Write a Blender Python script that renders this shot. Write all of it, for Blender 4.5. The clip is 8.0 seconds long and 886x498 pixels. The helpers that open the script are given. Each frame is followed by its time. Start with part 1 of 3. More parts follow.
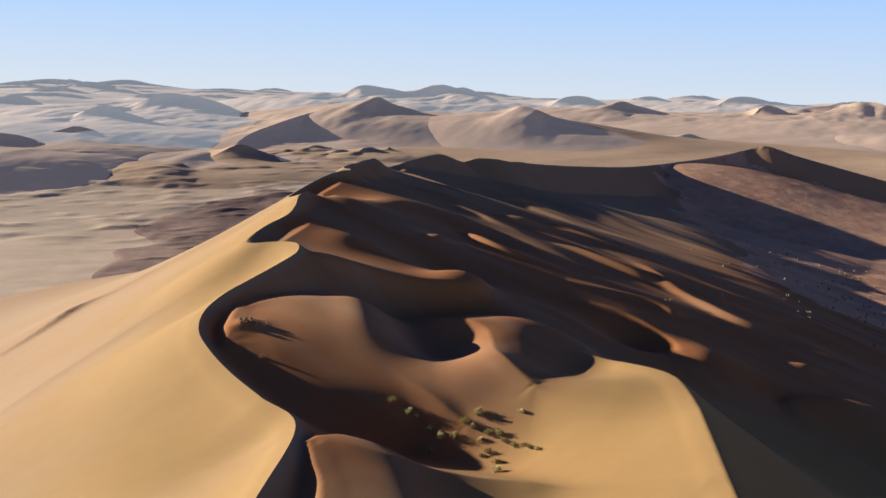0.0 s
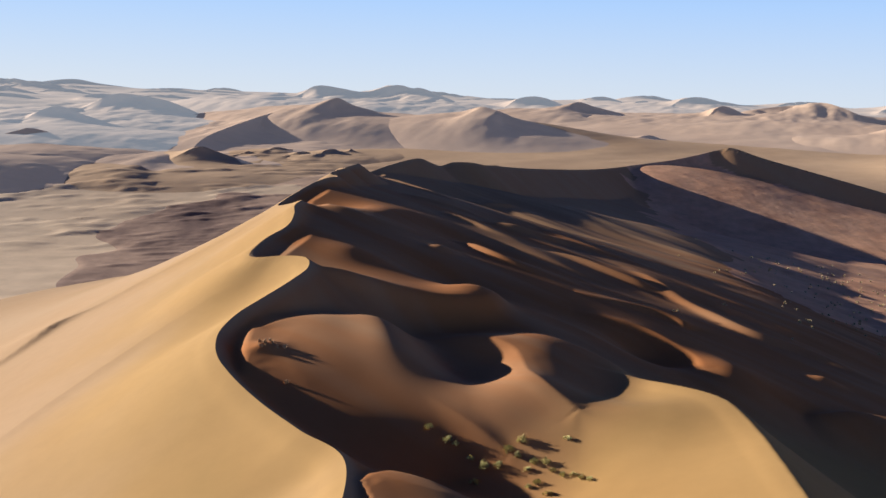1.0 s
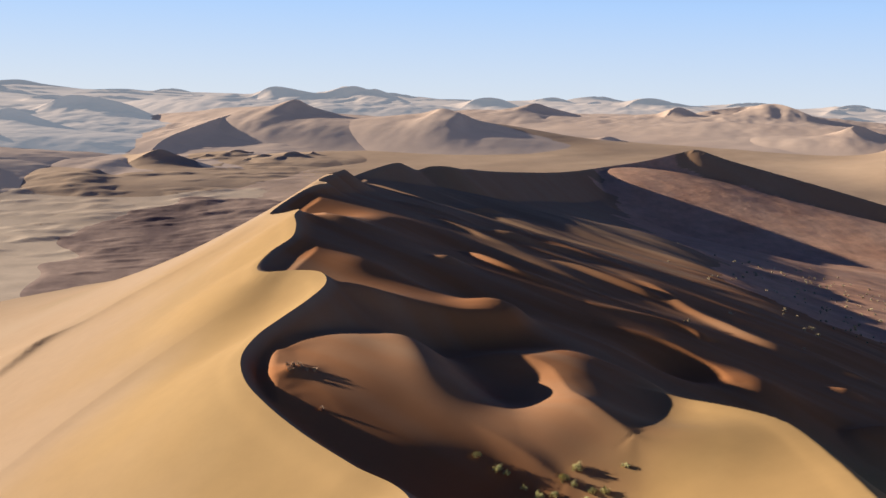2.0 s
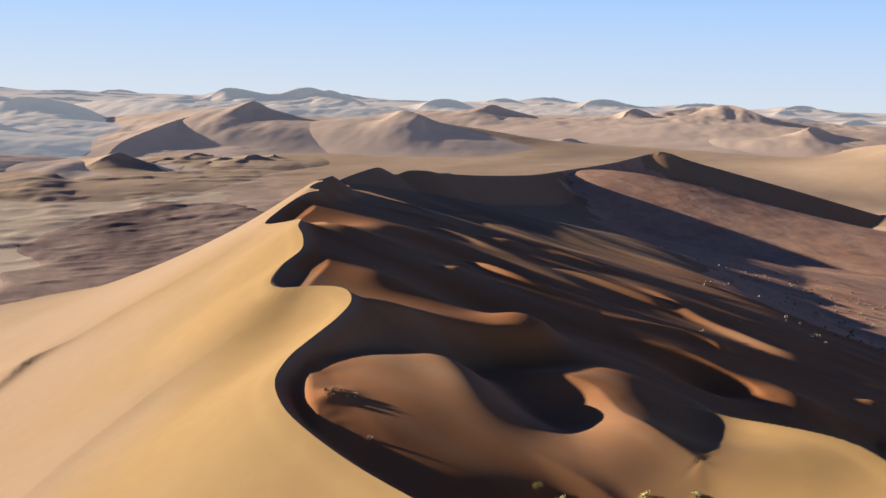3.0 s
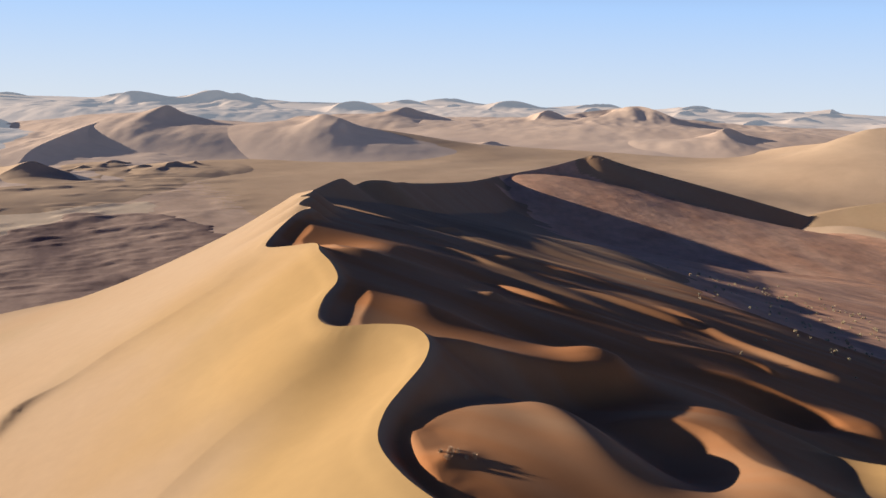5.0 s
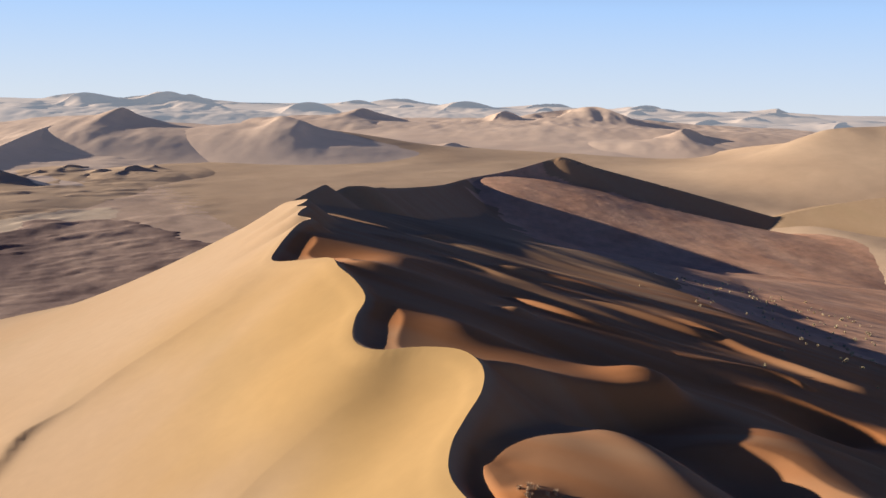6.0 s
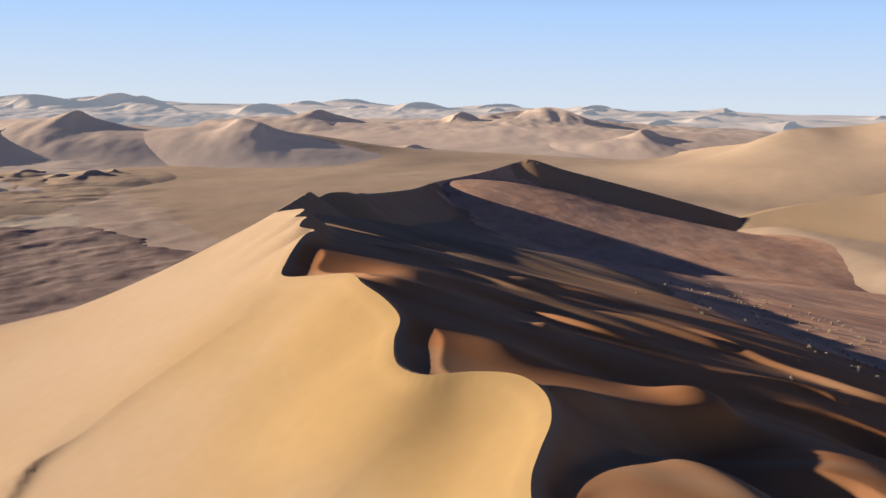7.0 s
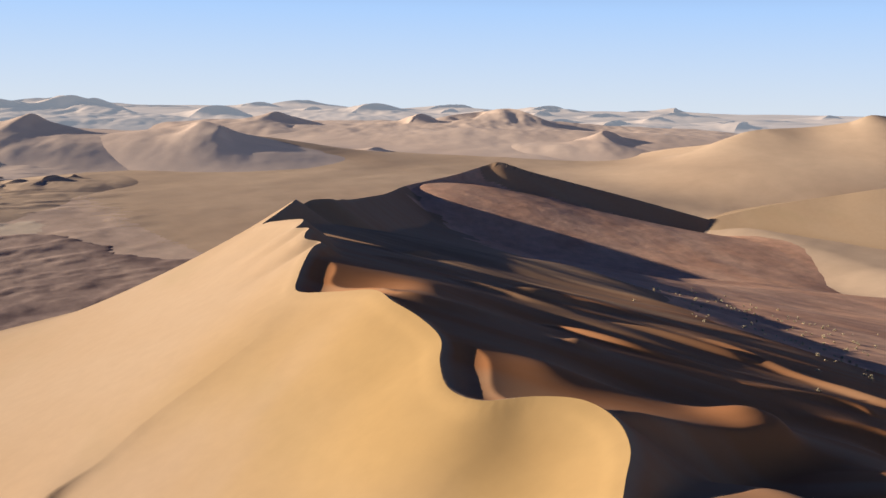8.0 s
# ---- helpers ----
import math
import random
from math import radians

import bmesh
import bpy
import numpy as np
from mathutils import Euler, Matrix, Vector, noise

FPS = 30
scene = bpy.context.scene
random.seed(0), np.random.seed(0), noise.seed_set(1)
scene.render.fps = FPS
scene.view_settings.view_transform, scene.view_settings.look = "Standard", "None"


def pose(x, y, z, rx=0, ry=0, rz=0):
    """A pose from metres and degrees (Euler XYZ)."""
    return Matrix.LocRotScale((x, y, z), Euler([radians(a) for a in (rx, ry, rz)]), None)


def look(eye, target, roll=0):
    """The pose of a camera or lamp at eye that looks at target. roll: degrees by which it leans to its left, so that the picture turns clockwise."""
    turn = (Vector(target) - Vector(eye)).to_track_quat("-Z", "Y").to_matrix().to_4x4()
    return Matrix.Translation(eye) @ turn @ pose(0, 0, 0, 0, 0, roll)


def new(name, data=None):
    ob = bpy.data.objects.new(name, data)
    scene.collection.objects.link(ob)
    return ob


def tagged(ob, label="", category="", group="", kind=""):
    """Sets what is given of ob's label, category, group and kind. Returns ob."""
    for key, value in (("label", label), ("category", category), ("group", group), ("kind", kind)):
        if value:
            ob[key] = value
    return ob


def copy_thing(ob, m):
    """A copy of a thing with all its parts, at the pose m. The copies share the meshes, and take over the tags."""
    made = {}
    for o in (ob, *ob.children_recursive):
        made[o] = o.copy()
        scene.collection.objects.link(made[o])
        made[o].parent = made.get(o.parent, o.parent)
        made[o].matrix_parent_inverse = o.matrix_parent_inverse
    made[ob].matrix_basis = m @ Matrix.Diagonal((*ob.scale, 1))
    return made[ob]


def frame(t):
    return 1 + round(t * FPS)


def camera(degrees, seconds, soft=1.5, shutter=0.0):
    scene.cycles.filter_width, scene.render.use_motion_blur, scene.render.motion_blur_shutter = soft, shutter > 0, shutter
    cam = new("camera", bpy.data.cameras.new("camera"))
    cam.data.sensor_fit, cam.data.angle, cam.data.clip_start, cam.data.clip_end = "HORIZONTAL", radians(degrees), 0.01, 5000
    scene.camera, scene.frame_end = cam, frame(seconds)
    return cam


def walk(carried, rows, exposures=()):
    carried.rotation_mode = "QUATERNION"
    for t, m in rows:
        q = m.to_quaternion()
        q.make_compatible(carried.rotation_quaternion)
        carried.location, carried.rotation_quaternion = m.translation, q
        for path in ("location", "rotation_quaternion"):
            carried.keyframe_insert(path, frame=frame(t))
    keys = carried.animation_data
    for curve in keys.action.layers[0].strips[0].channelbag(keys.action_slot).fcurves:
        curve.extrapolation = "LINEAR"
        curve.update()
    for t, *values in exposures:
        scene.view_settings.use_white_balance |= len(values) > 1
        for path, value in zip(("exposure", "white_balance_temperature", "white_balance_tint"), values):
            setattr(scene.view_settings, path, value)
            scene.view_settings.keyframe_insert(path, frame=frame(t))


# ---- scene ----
cam = camera(44.39, 8.0)
# seconds, place, then yaw to the left, pitch up and roll in degrees
ROWS = [
    (0.0, 0.00, 0.00, 100.00, -0.000, -8.141, 1.525),
    (0.5, -7.22, 5.13, 100.73, -1.362, -8.127, 1.566),
    (1.0, -14.46, 10.44, 101.27, -2.725, -8.093, 1.593),
    (1.5, -21.72, 15.92, 101.70, -4.090, -8.047, 1.607),
    (2.0, -28.98, 21.57, 102.07, -5.459, -7.993, 1.607),
    (2.5, -36.25, 27.39, 102.42, -6.833, -7.936, 1.594),
    (3.0, -43.50, 33.37, 102.80, -8.211, -7.881, 1.568),
    (3.5, -50.75, 39.51, 103.24, -9.594, -7.830, 1.530),
    (4.0, -57.97, 45.79, 103.76, -10.981, -7.786, 1.482),
    (4.5, -65.16, 52.21, 104.37, -12.371, -7.748, 1.423),
    (5.0, -72.30, 58.75, 105.07, -13.764, -7.718, 1.358),
    (5.5, -79.38, 65.39, 105.86, -15.157, -7.694, 1.285),
    (6.0, -86.38, 72.13, 106.72, -16.548, -7.675, 1.209),
    (6.5, -93.29, 78.94, 107.64, -17.934, -7.658, 1.132),
    (7.0, -100.09, 85.80, 108.56, -19.313, -7.640, 1.055),
    (7.5, -106.76, 92.70, 109.46, -20.681, -7.616, 0.982),
    (8.0, -113.28, 99.60, 110.28, -22.034, -7.579, 0.916),
]
walk(cam, [(t, pose(x, y, z, 90 + pitch, 0, yaw) @ pose(0, 0, 0, 0, 0, roll)) for t, x, y, z, yaw, pitch, roll in ROWS])

# ---- world and sun ----
SUN_RISE, SUN_AZIMUTH = 13.7, -66.6  # degrees up, and from +y towards +x
SKY_SHARE = 0.004
world = bpy.data.worlds.new("sky")
scene.world = world
world.use_nodes = True
wt = world.node_tree
sky = wt.nodes.new("ShaderNodeTexSky")
sky.sky_type, sky.sun_disc = "NISHITA", False
sky.sun_elevation, sky.sun_rotation = radians(SUN_RISE), radians(SUN_AZIMUTH)
sky.altitude, sky.air_density, sky.dust_density, sky.ozone_density = 800, 1.0, 0.6, 1.0
# the clear air pales towards the horizon and deepens quickly overhead
way = wt.nodes.new("ShaderNodeTexCoord")
up = wt.nodes.new("ShaderNodeSeparateXYZ")
wt.links.new(way.outputs["Generated"], up.inputs[0])
air = wt.nodes.new("ShaderNodeValToRGB")
AIR = [(0.0, (0.38, 0.435, 0.505)), (1.0, (0.004, 0.011, 0.04)), (0.085, (0.24, 0.365, 0.575)), (0.2, (0.036, 0.066, 0.20)), (0.4, (0.007, 0.017, 0.075))]
for n, (p, c) in enumerate(AIR):
    e = air.color_ramp.elements[n] if n < 2 else air.color_ramp.elements.new(p)
    e.color = (*c, 1)
wt.links.new(up.outputs["Z"], air.inputs[0])
glow = wt.nodes.new("ShaderNodeMix")
glow.data_type, glow.blend_type = "RGBA", "ADD"
glow.inputs[0].default_value = SKY_SHARE
wt.links.new(air.outputs[0], glow.inputs[6])
wt.links.new(sky.outputs[0], glow.inputs[7])
wt.links.new(glow.outputs[2], wt.nodes["Background"].inputs[0])
wt.nodes["Background"].inputs[1].default_value = 1.0
sun = new("sun", bpy.data.lights.new("sun", "SUN"))
sun.data.energy, sun.data.angle, sun.data.color = 5.0, radians(0.53), (1.0, 0.89, 0.76)
_a, _e = radians(SUN_AZIMUTH), radians(SUN_RISE)
sun.matrix_world = look((0, 0, 0), (-math.sin(_a) * math.cos(_e), -math.cos(_a) * math.cos(_e), -math.sin(_e)))
scene.view_settings.exposure = 0.75


# ---- materials ----
def material(name, rough=0.9):
    m = bpy.data.materials.new(name)
    m.use_nodes = True
    b = m.node_tree.nodes["Principled BSDF"]
    b.inputs["Roughness"].default_value = rough
    b.inputs["Specular IOR Level"].default_value = 0.15
    return m, m.node_tree, b


def noise_node(nt, scale, detail=4.0, rough=0.55, stretch=None, turn=0.0):
    """A noise texture in metres of the world, stretched and turned in plan where asked."""
    geo = nt.nodes.new("ShaderNodeNewGeometry")
    mp = nt.nodes.new("ShaderNodeMapping")
    mp.inputs["Rotation"].default_value = (0, 0, radians(turn))
    mp.inputs["Scale"].default_value = stretch or (1, 1, 1)
    nt.links.new(geo.outputs["Position"], mp.inputs["Vector"])
    n = nt.nodes.new("ShaderNodeTexNoise")
    n.inputs["Scale"].default_value, n.inputs["Detail"].default_value, n.inputs["Roughness"].default_value = scale, detail, rough
    nt.links.new(mp.outputs[0], n.inputs["Vector"])
    return n.outputs["Fac"]


def ramp_node(nt, fac, stops):
    r = nt.nodes.new("ShaderNodeValToRGB")
    el = r.color_ramp.elements
    while len(el) < len(stops):
        el.new(0.5)
    for e, (p, c) in zip(el, stops):
        e.position, e.color = p, (*c, 1)
    nt.links.new(fac, r.inputs[0])
    return r.outputs[0]


def mix_node(nt, fac, a, b, how="MIX"):
    m = nt.nodes.new("ShaderNodeMix")
    m.data_type, m.blend_type = "RGBA", how
    for s, v in ((m.inputs[0], fac), (m.inputs[6], a), (m.inputs[7], b)):
        if isinstance(v, (int, float)):
            s.default_value = v
        elif isinstance(v, tuple):
            s.default_value = (*v, 1)
        else:
            nt.links.new(v, s)
    return m.outputs[2]


def bump_node(nt, height, strength, distance, under=None):
    b = nt.nodes.new("ShaderNodeBump")
    b.inputs["Strength"].default_value, b.inputs["Distance"].default_value = strength, distance
    nt.links.new(height, b.inputs["Height"])
    if under:
        nt.links.new(under, b.inputs["Normal"])
    return b.outputs[0]


def sand(name, pale, deep, broad=0.012, fine=0.25, relief=0.3, size=1.0, mottle=1.0):
    """Wind-blown sand: two tones in broad drifts, finer mottling and a soft relief."""
    m, nt, b = material(name, 0.95)
    drift = ramp_node(nt, noise_node(nt, broad, 5, 0.6, (1, 0.45, 1), 25), [(0.35, pale), (0.68, deep)])
    mott = ramp_node(nt, noise_node(nt, fine, 4, 0.65), [(0.3, (1 - 0.14 * mottle,) * 3), (0.7, (1 + 0.06 * mottle,) * 3)])
    nt.links.new(mix_node(nt, 1.0, drift, mott, "MULTIPLY"), b.inputs["Base Color"])
    low = bump_node(nt, noise_node(nt, 0.12 / size, 5, 0.6, (1, 0.35, 1), 25), relief, 1.2 * size)
    nt.links.new(bump_node(nt, noise_node(nt, 1.1 / size, 3, 0.6), relief * 0.6, 0.12 * size, low), b.inputs["Normal"])
    return m


DUNE_SAND = sand("dune_sand", (0.455, 0.318, 0.20), (0.43, 0.285, 0.165), relief=0.014, mottle=0.3)
# faint grey-green stains in long streaks
_nt = DUNE_SAND.node_tree
_base = _nt.nodes["Principled BSDF"].inputs["Base Color"]
_stain = ramp_node(_nt, noise_node(_nt, 0.022, 4, 0.55, (1, 0.4, 1), -35), [(0.56, (0, 0, 0)), (0.74, (0.45, 0.45, 0.45))])
_nt.links.new(mix_node(_nt, _stain, _base.links[0].from_socket, (0.37, 0.27, 0.15)), _base)
# golden grains lie high on the windward side; the lee's red tint is redder sand and also dim warm light and shade put
# into the colour: both shares are stored with each slope's mesh
_share = _nt.nodes.new("ShaderNodeAttribute")
_share.attribute_name = "gold_grains"
_nt.links.new(mix_node(_nt, _share.outputs["Fac"], _base.links[0].from_socket, mix_node(_nt, 1.0, _base.links[0].from_socket, (0.94, 0.87, 0.60), "MULTIPLY")), _base)
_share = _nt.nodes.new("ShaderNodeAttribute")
_share.attribute_name = "red_tint"
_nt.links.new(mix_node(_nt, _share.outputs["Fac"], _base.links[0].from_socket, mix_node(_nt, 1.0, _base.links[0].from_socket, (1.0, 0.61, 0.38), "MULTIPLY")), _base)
PLAIN_SAND = sand("plain_sand", (0.76, 0.61, 0.45), (0.68, 0.53, 0.385), 0.006, 0.05, 0.05, 3.0)
MID_SAND = sand("mid_sand", (0.63, 0.455, 0.305), (0.56, 0.39, 0.255), 0.008, 0.05, 0.05, 4.0, 0.5)
BROWN_PLAIN = sand("brown_plain", (0.72, 0.535, 0.40), (0.57, 0.405, 0.30), 0.012, 0.06, 0.06, 3.0, 1.2)
GRAVEL = sand("gravel", (0.20, 0.135, 0.12), (0.50, 0.355, 0.275), 0.022, 0.16, 0.12, 2.5)
SLOPE_GRAVEL = sand("slope_gravel", (0.70, 0.38, 0.235), (0.77, 0.47, 0.31), 0.03, 0.12, 0.12, 3.0, 1.4)
DISTANT_HAZE_SAND = sand("distant_haze_sand", (0.64, 0.475, 0.35), (0.55, 0.39, 0.28), 0.004, 0.03, 0.05, 6.0, 0.6)
FAR_HAZE_SAND = sand("far_haze_sand", (0.56, 0.43, 0.33), (0.48, 0.365, 0.275), 0.004, 0.03, 0.05, 8.0, 0.6)
# haze put in as emission: a pale glow of the sand stands for kilometres of bright air before distant dunes and floor
for _m, _g, _tint in ((DISTANT_HAZE_SAND, 0.04, (0.95, 0.88, 0.95, 1)), (FAR_HAZE_SAND, 0.145, (0.78, 0.88, 1.0, 1))):
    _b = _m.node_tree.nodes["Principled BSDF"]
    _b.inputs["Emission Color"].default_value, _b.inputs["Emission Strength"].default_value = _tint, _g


# ---- shaping tools ----
def lattice(x, y, seed):
    """Smooth value noise from -1 to 1 on a lattice one unit wide."""
    g = np.random.RandomState(seed).rand(256, 256).astype(np.float32) * 2 - 1
    ix, iy = np.floor(x).astype(int), np.floor(y).astype(int)
    fx, fy = x - ix, y - iy
    fx, fy = fx * fx * fx * (fx * (fx * 6 - 15) + 10), fy * fy * fy * (fy * (fy * 6 - 15) + 10)
    a, b, c, d = g[ix % 256, iy % 256], g[(ix + 1) % 256, iy % 256], g[ix % 256, (iy + 1) % 256], g[(ix + 1) % 256, (iy + 1) % 256]
    return (a * (1 - fx) + b * fx) * (1 - fy) + (c * (1 - fx) + d * fx) * fy


def drifts(x, y, wide, long, turn, seed, octaves=3):
    """Layered noise, wide metres across and long metres along a direction turned from +x."""
    c, s = math.cos(radians(turn)), math.sin(radians(turn))
    u, v = (x * c + y * s) / long, (-x * s + y * c) / wide
    out = 0
    for k in range(octaves):
        out = out + lattice(u * 2**k + 37 * k, v * 2**k + 11 * k, seed + k) * 0.5**k
    return out


def smooth_max(a, b, k):
    h = np.maximum(k - np.abs(a - b), 0) / k
    return np.maximum(a, b) + h * h * k * 0.25


def step(a, b, v):
    t = np.clip((v - a) / (b - a), 0, 1)
    return t * t * (3 - 2 * t)


def curve(points, gap=1.0):
    """A smooth line through the points, sampled about every gap metres."""
    p = np.array(points, float)
    p = np.vstack([2 * p[0] - p[1], p, 2 * p[-1] - p[-2]])
    out = []
    for i in range(1, len(p) - 2):
        n = max(2, int(np.linalg.norm(p[i + 1] - p[i]) / gap))
        t = np.linspace(0, 1, n, endpoint=False)[:, None]
        a, b, c, d = p[i - 1], p[i], p[i + 1], p[i + 2]
        out.append(0.5 * (2 * b + (c - a) * t + (2 * a - 5 * b + 4 * c - d) * t**2 + (3 * b - a - 3 * c + d) * t**3))
    return np.vstack([*out, p[-2:-1]])


def beside(x, y, line, reach=None):
    """For each place: the height of the line beside it and the distance to it, both blended along the line, and its side: 1 to the left, -1 to the right, between them off the ends."""
    c = line.astype(np.float32)
    t = np.gradient(c[:, :2], axis=0)
    rise = np.gradient(c[:, 2])
    flat = np.stack([x.ravel(), y.ravel()], 1).astype(np.float32)
    zc, dist, left = (np.zeros(len(flat), np.float32) for _ in range(3))
    dist += 1e6
    todo = np.arange(len(flat))
    if reach:
        lo, hi = c[:, :2].min(0) - reach, c[:, :2].max(0) + reach
        todo = np.where(((flat > lo) & (flat < hi)).all(1))[0]
    for i in range(0, len(todo), 16000):
        n = todo[i : i + 16000]
        q = flat[n]
        r2 = (q[:, :1] - c[None, :, 0]) ** 2 + (q[:, 1:] - c[None, :, 1]) ** 2
        k = r2.argmin(1)
        d = q - c[k, :2]
        left[n] = (t[k, 0] * d[:, 1] - t[k, 1] * d[:, 0]) / (np.linalg.norm(t[k], axis=1) * np.linalg.norm(d, axis=1) + 1e-6)
        # close to the line its own foot point counts, farther off a stretch of it
        run = np.linalg.norm(t[k], axis=1) + 1e-9
        along = np.clip((d * t[k]).sum(1) / run, -run, run)
        inner = (k > 0) & (k < len(c) - 1)
        close_d = np.where(inner, np.sqrt(np.maximum((d**2).sum(1) - along**2, 0)), np.linalg.norm(d, axis=1))
        close_z = c[k, 2] + np.where(inner, along * rise[k] / run, 0)
        w = 1 / (r2 + 0.15)
        w = w * w * w
        w /= w.sum(1)[:, None]
        m = step(1.2, 4, close_d)
        zc[n] = close_z * (1 - m) + (w @ c[:, 2]) * m
        dist[n] = close_d * (1 - m) + (w * np.sqrt(r2)).sum(1) * m
    return zc.reshape(x.shape), dist.reshape(x.shape), left.reshape(x.shape)


def ridge(x, y, line, left, right, reach=None):
    """The height of a ridge with that crest, whose sides fall away by left(distance) and right(distance)."""
    zc, d, side = beside(x, y, line, reach)
    w = step(-0.6, 0.6, side)
    return zc - left(d) * w - right(d) * (1 - w)


def foot(x, y, line, within):
    """The nearest place on the line and its height for the places that lie within a distance of it; the others stay, with nan."""
    c = line.astype(np.float32)
    px, py, pz = x.copy(), y.copy(), np.full(x.shape, np.nan)
    flat = np.stack([x.ravel(), y.ravel()], 1)
    todo = np.where(((flat > c[:, :2].min(0) - 2) & (flat < c[:, :2].max(0) + 2)).all(1))[0]
    for i in range(0, len(todo), 16000):
        n = todo[i : i + 16000]
        q = flat[n].astype(np.float32)
        k = ((q[:, :1] - c[None, :, 0]) ** 2 + (q[:, 1:] - c[None, :, 1]) ** 2).argmin(1)
        best = np.full(len(n), 1e9)
        spot = np.zeros((len(n), 3))
        for a in (np.maximum(k - 1, 0), np.minimum(k, len(c) - 2)):
            ab = line[a + 1] - line[a]
            t = np.clip(((flat[n] - line[a, :2]) * ab[:, :2]).sum(1) / (ab[:, :2] ** 2).sum(1), 0, 1)
            p = line[a] + ab * t[:, None]
            d = np.hypot(*(p[:, :2] - flat[n]).T)
            spot, best = np.where((d < best)[:, None], p, spot), np.minimum(d, best)
        near = best < within.ravel()[n]
        for out, v in zip((px, py, pz), spot.T):
            out.ravel()[n[near]] = v[near]
    return px, py, pz


def left_of(x, y, line):
    c = line.astype(np.float32)
    t = np.gradient(c[:, :2], axis=0)
    out = np.empty(len(x), bool)
    for i in range(0, len(x), 16000):
        q = np.stack([x[i : i + 16000], y[i : i + 16000]], 1).astype(np.float32)
        k = ((q[:, :1] - c[None, :, 0]) ** 2 + (q[:, 1:] - c[None, :, 1]) ** 2).argmin(1)
        d = q - c[k, :2]
        out[i : i + 16000] = t[k, 0] * d[:, 1] - t[k, 1] * d[:, 0] > 0
    return out


def brow(slope, width, steep):
    """A side that falls gently for a width and steeply after it."""
    return lambda d: slope * d + (steep - slope) * (np.logaddexp(0, (d - width) / 1.5) * 1.5 - np.logaddexp(0, -width / 1.5) * 1.5)


def mound(x, y, cx, cy, high, across, along, turn=0.0):
    c, s = math.cos(radians(turn)), math.sin(radians(turn))
    u, v = ((x - cx) * c + (y - cy) * s) / along, (-(x - cx) * s + (y - cy) * c) / across
    return high * np.exp(-u * u - v * v)


def flank(slope, top=None, bend=8.0):
    """A side with one slope that starts with another at the crest."""
    top = slope if top is None else top
    return lambda d: slope * d - (slope - top) * bend * (1 - np.exp(-d / bend))


def spaced(stops):
    """Values from stop to stop, each (value, gap) giving the gap between values there."""
    v = [stops[0][0]]
    at, gap = zip(*stops)
    while v[-1] < at[-1]:
        v.append(v[-1] + float(np.interp(v[-1], at, gap)))
    return np.array(v)


def sheet(name, x, y, z, mat, keep=None, only=None, parent=None, edge=None):
    """One mesh over a grid of places; keep marks the vertices whose faces stay, only(x, y) tells the faces of this part,
    and edge marks vertices on a sharp line, along which the faces are cut."""
    r, c = x.shape
    idx = np.arange(r * c).reshape(r, c)
    q = np.stack([idx[:-1, :-1], idx[:-1, 1:], idx[1:, 1:], idx[1:, :-1]], -1).reshape(-1, 4)
    co = np.stack([x, y, z], -1).reshape(-1, 3)
    if keep is not None:
        q = q[keep.ravel()[q].any(1)]
    turn = np.zeros(len(q), bool) if edge is None else edge.ravel()[q[:, 1]] & edge.ravel()[q[:, 3]]
    faces = np.vstack([q[~turn][:, [0, 1, 2]], q[~turn][:, [0, 2, 3]], q[turn][:, [0, 1, 3]], q[turn][:, [1, 2, 3]]])
    if edge is not None:
        faces = faces[~edge.ravel()[faces].all(1)]
    if only is not None:
        mid = co[faces].mean(1)
        faces = faces[only(mid[:, 0], mid[:, 1])]
    used, flat = np.unique(faces, return_inverse=True)
    faces, co = flat.reshape(-1, 3), co[used]
    me = bpy.data.meshes.new(name)
    me.vertices.add(len(co))
    me.vertices.foreach_set("co", co.astype(np.float32).ravel())
    me.loops.add(faces.size)
    me.loops.foreach_set("vertex_index", faces.astype(np.int32).ravel())
    me.polygons.add(len(faces))
    me.polygons.foreach_set("loop_start", np.arange(0, faces.size, 3, dtype=np.int32))
    me.polygons.foreach_set("use_smooth", np.ones(len(faces), bool))
    me.update(calc_edges=True)
    me.materials.append(mat)
    ob = new(name, me)
    ob.parent = parent
    return ob


# ---- the plain ----
def plain_z(x, y):
    """The desert floor: low beside the great dune, rising slowly to the horizon."""
    z = np.interp(y, (0, 560, 700, 800, 950, 1100, 1300, 1600, 2200, 3500, 5200), (0, -4, -2, 8, 27, 40, 50, 56, 66, 82, 92))
    z = z - 9 * step(130, 240, x) * step(450, 600, y) * (1 - step(780, 960, y)) * (1 - step(395, 470, x))
    lumps = np.maximum(drifts(x, y, 15, 38, 14, 5, 3) - 0.12, 0) + 0.6 * np.maximum(drifts(x, y, 34, 70, 10, 8, 2) - 0.2, 0)
    z = z + 1.7 * lumps * step(-420, -300, x) * (1 - step(-120, 20, x)) * step(640, 760, y) * (1 - step(1050, 1250, y))
    z = z + 9 * (1 - step(-420, -230, x)) * step(850, 1000, y) * (1 - step(1400, 1800, y))
    far = step(900, 1400, np.hypot(x, y))
    z = z + drifts(x, y, 160, 300, 15, 9) * (0.6 + 2.4 * far) + drifts(x, y, 18, 40, 20, 14) * 0.15
    z = z + mound(x, y, -50, 1400, 22, 105, 160) + mound(x, y, 130, 1295, 18, 70, 120) - 13 * step(230, 420, x) * step(1450, 1620, y) * (1 - step(2000, 2400, y))
    return z - mound(x, y, 390, 850, 8, 42, 42)


